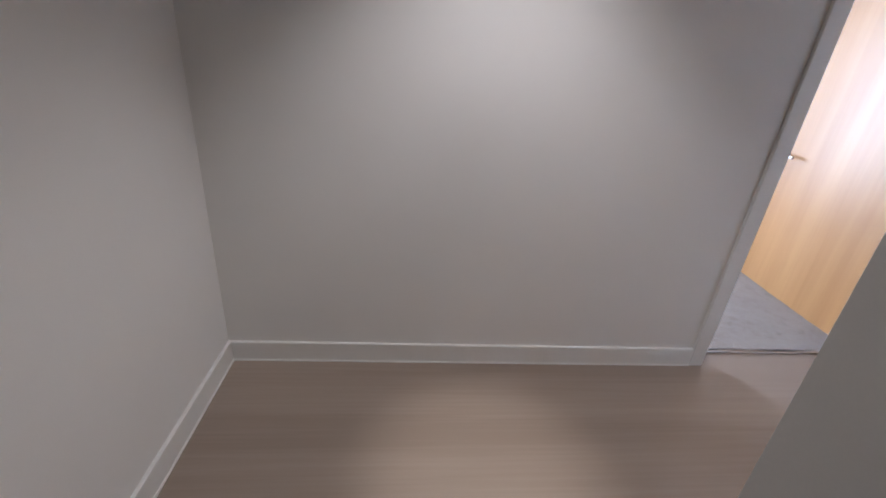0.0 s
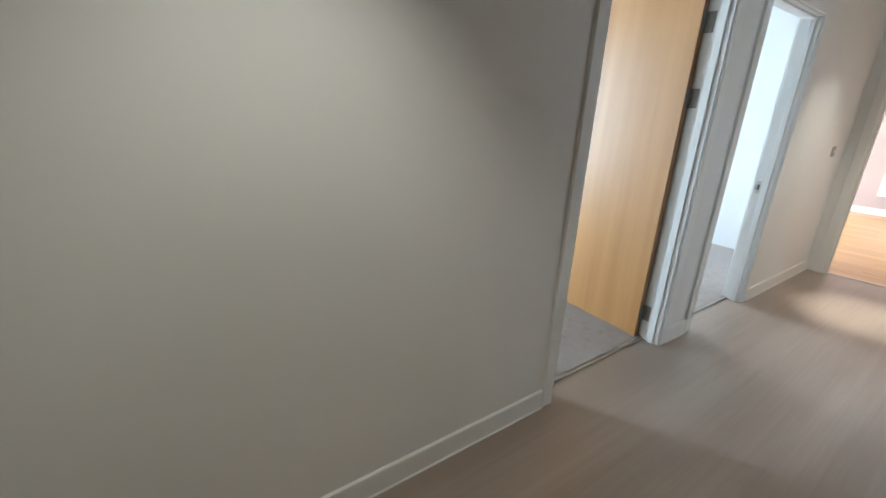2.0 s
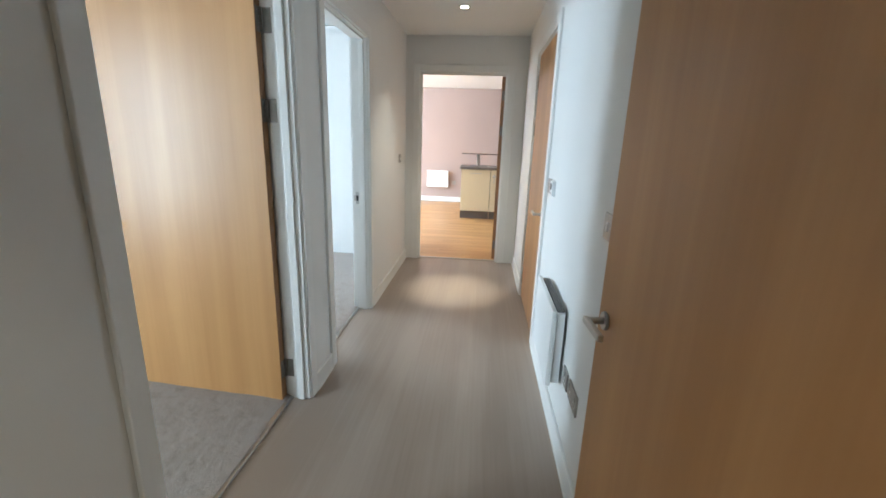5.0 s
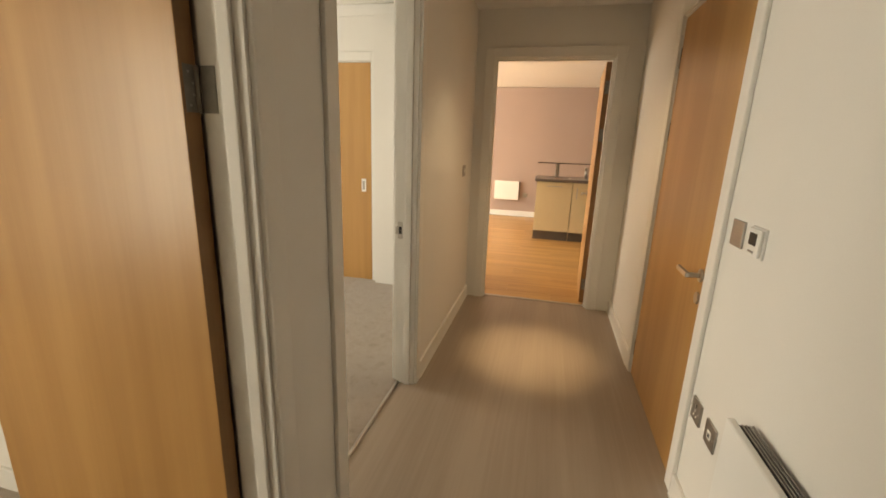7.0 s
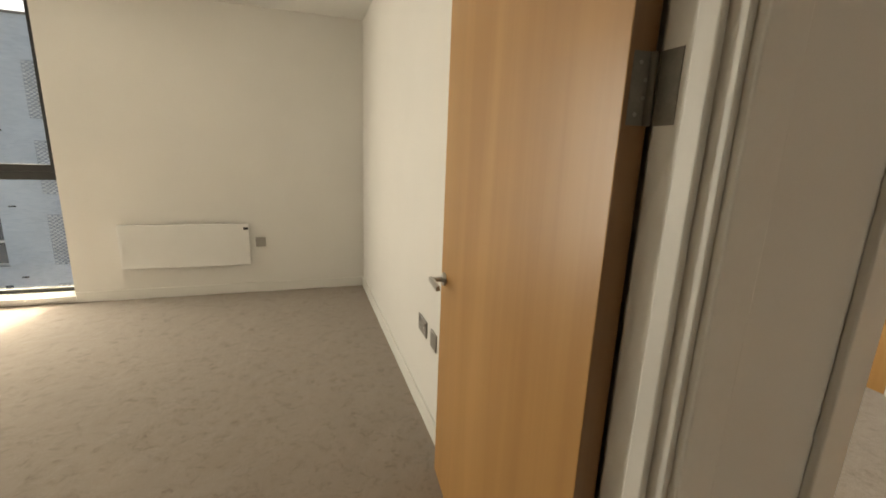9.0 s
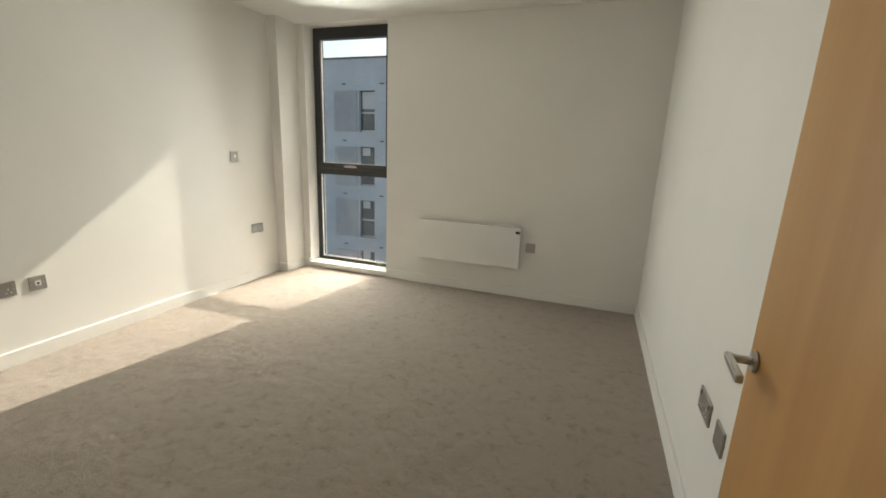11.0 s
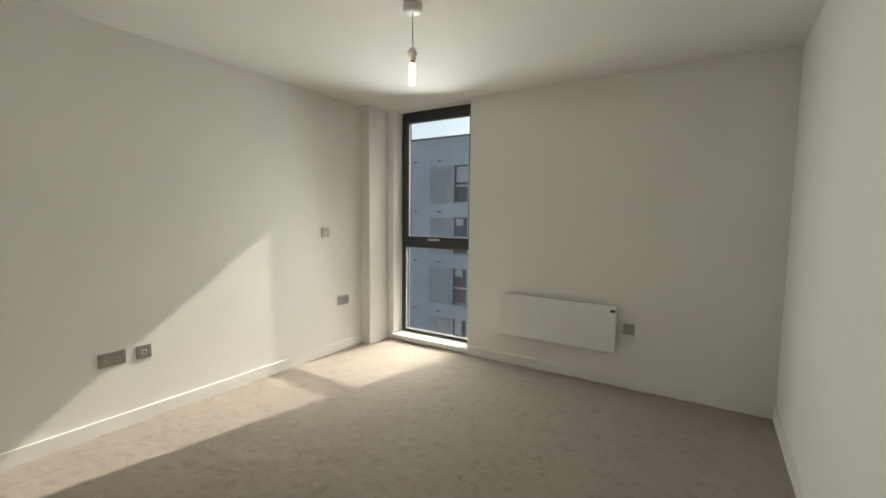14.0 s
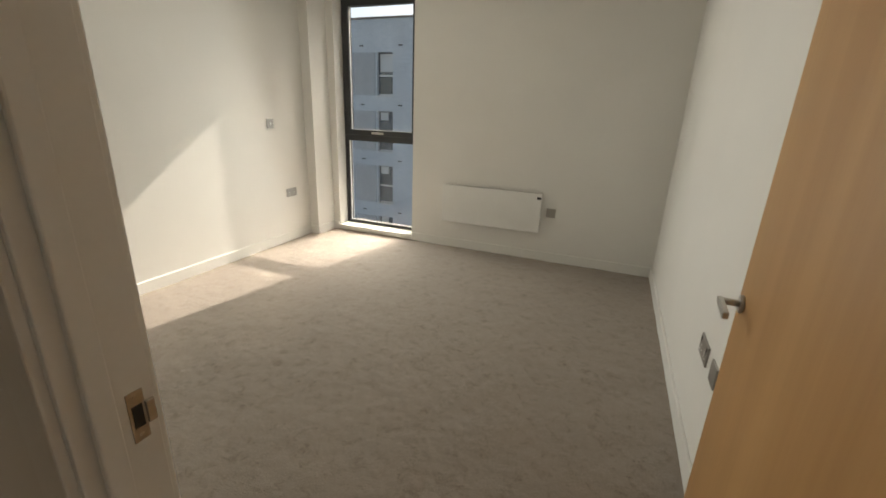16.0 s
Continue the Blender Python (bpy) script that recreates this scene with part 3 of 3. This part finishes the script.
def apartment_building():
    FY, top = 22.0, 6.0
    b = thing("apartment_building", pose(0, FY, -10.0), "grey brick apartment block with deep-set windows", "building")
    starts = [-27.2 + 4.25 * k for k in range(10)]
    levels = [4.35 - 3.1 * k for k in range(4)]
    bm = bmesh.new()
    cuts = [(x, x + 1.0) for x in starts]
    zs = sorted([(t - 2.25 + 10, t + 10) for t in levels])
    at = -40.0
    for a, c in cuts:
        box(at, 0, 0, a, 0.4, top + 10, bm=bm)
        lo = 0
        for q0, q1 in zs:
            box(a, 0, lo, c, 0.4, q0, bm=bm)
            lo = q1
        box(a, 0, lo, c, 0.4, top + 10, bm=bm)
        at = c
    box(at, 0, 0, 34, 0.4, top + 10, bm=bm)
    part("wall", bm, BRICK, b)
    part("parapet", box(-40, -0.06, top + 10, 34, 0.5, top + 10.1, 0.01), PLINTH, b)
    part("roof", box(-40, 0.5, top + 9.6, 34, 14, top + 9.8), PLINTH, b)
    part("back_wall", box(-40, 13.6, 0, 34, 14, top + 9.6), BRICK, b)
    for x in starts:
        if not -16 < x < 4:
            continue
        for t in levels:
            z = t + 10
            wd = part("window", box(x, 0.2, z - 2.25, x + 0.06, 0.28, z), FRAME_GREY, b)
            part("jamb", box(x + 0.94, 0.2, z - 2.25, x + 1.0, 0.28, z), FRAME_GREY, wd)
            part("head", box(x + 0.06, 0.2, z - 0.06, x + 0.94, 0.28, z), FRAME_GREY, wd)
            part("rail", box(x + 0.06, 0.2, z - 1.25, x + 0.94, 0.28, z - 1.15), BLIND, wd)
            part("rail", box(x + 0.06, 0.2, z - 2.25, x + 0.94, 0.28, z - 2.16), BLIND, wd)
            part("pane", box(x + 0.06, 0.23, z - 1.15, x + 0.94, 0.25, z - 0.06), FRAME_DARK, wd)
            part("pane", box(x + 0.06, 0.23, z - 2.16, x + 0.94, 0.25, z - 1.25), FRAME_DARK, wd)
            part("blind", box(x + 0.1, 0.215, z - random.choice((0.7, 1.0, 0.5)), x + random.choice((0.6, 0.9)), 0.225, z - 0.07), BLIND, wd)
            part("sill", box(x - 0.05, -0.05, z - 2.31, x + 1.05, 0.2, z - 2.25), BLIND, wd)
            # projecting header bricks beside the window
            pb = bmesh.new()
            rows, cols = 29, 7
            for r in range(rows):
                for c in range(cols):
                    hx = x - 1.62 + 0.21 * c + (0.105 if r % 2 else 0)
                    hz = z - 2.22 + 0.075 * r
                    box(hx, -0.05, hz, hx + 0.1, 0.0, hz + 0.06, bm=pb) if c < 7 else None
            pan = part("brick_panel", pb, BRICK_PALE, b, "panel of projecting header bricks")
            pan["kind"] = "stuff"
            # thin darker sheet that paints the shade between the projecting headers
            part("panel_gap_shade", box(x - 1.66, -0.006, z - 2.25, x - 0.1, -0.001, z - 0.02), GAP_SHADE, b)
            part("vent", box(x + 1.35, -0.012, z + 0.30, x + 1.6, -0.001, z + 0.37), DARK, b)
            part("vent", box(x - 1.1, -0.012, z + 0.30, x - 0.85, -0.001, z + 0.37), DARK, b)


# facade brick darkened, so the shade between headers sits in its colour
GAP_SHADE = material("grey_brick_gap_shade", (0.33, 0.355, 0.385), 0.9, spread=0.1, scale=3)
FRAME_DARK = material("dark_window_glass", (0.085, 0.105, 0.125), 0.08, spread=0.2, scale=1.5)
apartment_building()


# ---- fixtures ----
def panel_heater(m, w, h, label, mark=True, depth=0.075):
    """A slim electric panel heater in local axes: x along the wall, the wall at y=0, out to -y, base z=0."""
    p = thing("panel_heater", m, label, "heater")
    part("front_panel", box(0, -depth, 0, w, -depth + 0.022, h, 0.005), HEATER, p)
    part("rear_casing", box(0.012, -depth + 0.024, 0.012, w - 0.012, -0.014, h - 0.012, 0.004), HEATER, p)
    part("bracket", box(0.1, -0.015, 0.05, 0.16, 0, h - 0.06), PLATE, p)
    part("bracket", box(w - 0.16, -0.015, 0.05, w - 0.1, 0, h - 0.06), PLATE, p)
    g = part("top_grille", box(0.02, -depth + 0.026, h - 0.0118, w - 0.02, -0.018, h - 0.008), DARK, p, "dark outlet slot")
    for k in range(4):
        y = -depth + 0.031 + k * 0.009
        part("grille_bar", box(0.02, y, h - 0.008, w - 0.02, y + 0.003, h - 0.004), PLATE, g)
    if mark:
        part("control", box(w - 0.045, -depth - 0.002, h - 0.055, w - 0.006, -depth + 0.002, h - 0.032, 0.002), BLACK, p, "black control window")
    return p


def wall_plate(name, m, w, h, label, category, kind):
    """A faceplate in local axes: x along the wall, the wall at y=0, out to -y, centred."""
    p = thing(name, m, label, category)
    part("faceplate", box(-w / 2, -0.008, -h / 2, w / 2, 0, h / 2, 0.0025), WHITE if kind == "thermostat" else PLATE, p)
    for sx in (-1, 1):
        if kind not in ("thermostat", "blank"):
            part("screw", rod((sx * (w / 2 - 0.012), -0.008, 0), (sx * (w / 2 - 0.012), -0.0095, 0), 0.004, seg=10), STEEL, p)
    if kind in ("double", "single"):
        for cx in ((-0.035, 0.035) if kind == "double" else (0,)):
            part("earth_slot", box(cx - 0.003, -0.0095, -0.004, cx + 0.003, -0.0078, 0.006), WHITE, p)
            for dx in (-0.011, 0.011):
                part("pin_slot", box(cx + dx - 0.004, -0.0095, -0.022, cx + dx + 0.004, -0.0078, -0.017), WHITE, p)
            part("rocker", box(cx * 1.5 - 0.006, -0.012, 0.014, cx * 1.5 + 0.006, -0.0078, 0.032, 0.0015), PLATE, p)
    if kind == "data":
        part("data_port", box(-0.014, -0.0098, -0.014, 0.014, -0.0078, 0.014), WHITE, p)
        part("port_hole", box(-0.007, -0.0105, -0.008, 0.007, -0.0096, 0.006), DARK, p)
    if kind == "switch":
        part("rocker", box(-0.008, -0.0125, -0.014, 0.008, -0.0078, 0.014, 0.0015), WHITE, p)
    if kind == "thermostat":
        part("casing", box(-w / 2 + 0.004, -0.019, -h / 2 + 0.004, w / 2 - 0.004, -0.008, h / 2 - 0.004, 0.004), WHITE, p)
        part("display", box(-0.022, -0.0205, -0.008, 0.022, -0.0185, 0.028), BLACK, p, "dark display")
        part("button", box(-0.015, -0.021, -0.03, 0.015, -0.0185, -0.024), PLATE, p)
    return p


def on_window_wall(x, z):
    return pose(x, YW, z)


def on_left_wall(y, z):
    return pose(XL, y, z, 0, 0, 90)


def on_right_wall(y, z):
    return pose(XR, y, z, 0, 0, -90)


def on_corridor_right(x, z):
    return pose(x, YR, z, 0, 0, 180)


panel_heater(on_window_wall(1.357, 0.30), 1.005, 0.38, "slim white electric panel heater under the bedroom wall")
wall_plate("fused_spur", on_window_wall(2.449, 0.495), 0.086, 0.086, "brushed steel heater spur plate", "socket", "blank")
wall_plate("socket", on_left_wall(1.265, 0.472), 0.146, 0.086, "brushed steel double socket on the sunlit wall", "socket", "double")
wall_plate("data_socket", on_left_wall(1.44, 0.472), 0.086, 0.086, "brushed steel telephone socket on the sunlit wall", "socket", "data")
wall_plate("socket", on_left_wall(3.223, 0.52), 0.146, 0.086, "brushed steel double socket beside the pillar", "socket", "double")
wall_plate("light_switch", on_left_wall(3.0, 1.21), 0.086, 0.086, "brushed steel switch plate", "switch", "switch")
wall_plate("socket", on_right_wall(1.56, 0.5), 0.146, 0.086, "brushed steel double socket behind the door", "socket", "double")
wall_plate("data_socket", on_right_wall(1.37, 0.5), 0.086, 0.086, "brushed steel blank socket behind the door", "socket", "blank")

panel_heater(on_corridor_right(3.66, 0.29), 0.51, 0.37, "white electric panel heater in the corridor", mark=False)
wall_plate("fused_spur", on_corridor_right(4.0, 1.12), 0.086, 0.086, "brushed steel blank plate beside the thermostat", "switch", "blank")
wall_plate("thermostat", on_corridor_right(3.86, 1.12), 0.086, 0.09, "white room thermostat with a dark display", "thermostat", "thermostat")
wall_plate("socket", on_corridor_right(4.03, 0.44), 0.086, 0.086, "brushed steel single socket in the corridor", "socket", "single")
wall_plate("data_socket", on_corridor_right(3.89, 0.44), 0.086, 0.086, "brushed steel data socket in the corridor", "socket", "data")
wall_plate("light_switch", on_corridor_right(2.76, 1.12), 0.086, 0.086, "brushed steel switch beside the cupboard door", "switch", "switch")
wall_plate("socket", on_corridor_right(3.08, 0.38), 0.086, 0.086, "brushed steel single socket near the heater", "socket", "single")
wall_plate("socket", on_corridor_right(2.93, 0.385), 0.146, 0.086, "brushed steel double socket near the heater", "socket", "double")
wall_plate("light_switch", pose(5.78, 0, 1.16), 0.086, 0.086, "brushed steel switch at the corridor's end", "switch", "switch")


def downlight(x, y):
    d = thing("downlight", pose(x, y, H), "recessed steel downlight, lit", "ceiling light", "corridor downlights")
    part("bezel", spun([(0.046, 0.0), (0.046, -0.004), (0.040, -0.007), (0.033, -0.006)]), STEEL, d)
    part("lens", spun([(0.032, -0.004), (0.032, -0.0072), (0.02, -0.0078)]), LENS, d, "glowing lens")


for sx, sy in SPOTS:
    downlight(sx, sy)


def pendant(x, y):
    p = thing("pendant_light", pose(x, y, HB), "bare tubular filament bulb hanging from a ceiling rose", "pendant light")
    part("ceiling_rose", spun([(0.052, 0.0), (0.052, -0.032), (0.047, -0.038), (0.012, -0.038)]), WHITE, p)
    part("cord", rod((0, 0, -0.03), (0, 0, -0.227), 0.003, seg=10), PLATE, p)
    h = part("lamp_holder", spun([(0.008, -0.222), (0.019, -0.228), (0.021, -0.242), (0.027, -0.245), (0.027, -0.256), (0.021, -0.260), (0.019, -0.285), (0.016, -0.288)]), WHITE, p, "white plastic lamp holder")
    part("bulb_cap", spun([(0.0135, -0.288), (0.0135, -0.304)]), STEEL, h)
    part("bulb", spun([(0.012, -0.304), (0.0155, -0.314), (0.0155, -0.402), (0.012, -0.413), (0.005, -0.418)]), BULB, p, "glowing tubular bulb")


pendant(1.561, 2.084)


# ---- kitchen and living room seen through the end door ----
def kitchen():
    x0 = 8.80
    for k, (ya, yb, style) in enumerate(((-1.005, -0.50, "bar"), (-1.42, -1.01, "upright"), (-2.02, -1.425, "upright"))):
        c = thing("base_cabinet", pose(x0, ya, 0), "cream gloss base cabinet with a steel bar handle", "cabinet", "kitchen base cabinets")
        w = yb - ya
        part("carcass", box(0.02, 0.002, 0.14, 0.58, w - 0.002, 0.865), CREAM, c)
        dr = part("door", box(0, 0.003, 0.145, 0.0195, w - 0.003, 0.86, 0.002), CREAM, c)
        if style == "bar":
            hd = part("handle", box(-0.03, w * 0.28, 0.80, -0.020, w * 0.72, 0.812, 0.003), STEEL, dr, "steel bar handle")
            for q in (0.32, 0.68):
                part("handle_post", rod((-0.021, w * q, 0.806), (0.001, w * q, 0.806), 0.005, seg=10), STEEL, hd)
        else:
            hd = part("handle", box(-0.03, w - 0.07, 0.64, -0.020, w - 0.055, 0.80, 0.003), STEEL, dr, "steel bar handle")
            for q in (0.66, 0.78):
                part("handle_post", rod((-0.021, w - 0.062, q), (0.001, w - 0.062, q), 0.005, seg=10), STEEL, hd)
        part("plinth", box(0.05, 0.002, 0.0, 0.07, w - 0.002, 0.139), PLINTH, c)
    tagged(part("worktop", box(x0 - 0.025, -2.05, 0.867, x0 + 0.66, -0.47, 0.907, 0.004), WORKTOP), "grey-brown laminate kitchen worktop", "worktop")
    bar = thing("breakfast_bar", pose(x0 + 0.5, -1.4, 0.907), "raised dark glass shelf on steel posts", "shelf")
    part("glass_shelf", box(-0.14, -0.65, 0.205, 0.16, 0.92, 0.217, 0.003), BAR_GLASS, bar)
    for yy in (0.62, 0.1, -0.35):
        part("post", box(-0.03, yy - 0.03, 0, 0.03, yy + 0.03, 0.204, 0.004), STEEL, bar)
    tap = thing("kitchen_tap", pose(x0 + 0.42, -1.2, 0.907), "chrome kitchen mixer tap", "tap")
    part("body", rod((0, 0, 0), (0, 0, 0.15), 0.022, bevel=0.003), STEEL, tap)
    part("spout", rod((0, 0, 0.13), (-0.16, 0.03, 0.165), 0.011), STEEL, tap)
    part("tap_lever", box(-0.01, -0.01, 0.151, 0.07, 0.01, 0.162, 0.003), STEEL, tap)
    sink = thing("sink", pose(x0 + 0.25, -1.25, 0.907), "steel inset kitchen sink", "sink")
    part("rim", box(-0.2, -0.42, 0.0, 0.12, 0.3, 0.005, 0.002), STEEL, sink)
    part("bowl", box(-0.17, -0.1, 0.0052, 0.09, 0.27, 0.0062), PLATE, sink)


kitchen()
panel_heater(pose(XB, 0.35, 0.32, 0, 0, -90), 0.47, 0.36, "white panel heater on the mauve living room wall", mark=False)
wall_plate("socket", pose(XB, -0.24, 0.42, 0, 0, -90), 0.086, 0.086, "white socket beside the living room heater", "socket", "blank")

# laminate planks of the living room floor
fl = tagged(part("floor_living", box(XE + 0.066, -4.0, -0.12, XB, YW, -0.004), PLINTH), "golden oak laminate plank floor", "floor", kind="structure")
PW, PL = 0.19, 1.26
plank = box(0.0008, 0.0008, -0.004, PW - 0.0008, PL - 0.0008, 0.004, 0.0)
first = None
for i in range(24):
    for j in range(5):
        x, y = XE + 0.068 + i * PW, -3.3 + j * PL + (0.42 * (i % 3))
        if first is None:
            first = part("plank", plank, LAMINATE, fl)
            ob = first
        else:
            ob = new("plank", first.data)
            ob.parent = fl
        ob.location = (x, y, 0.0)
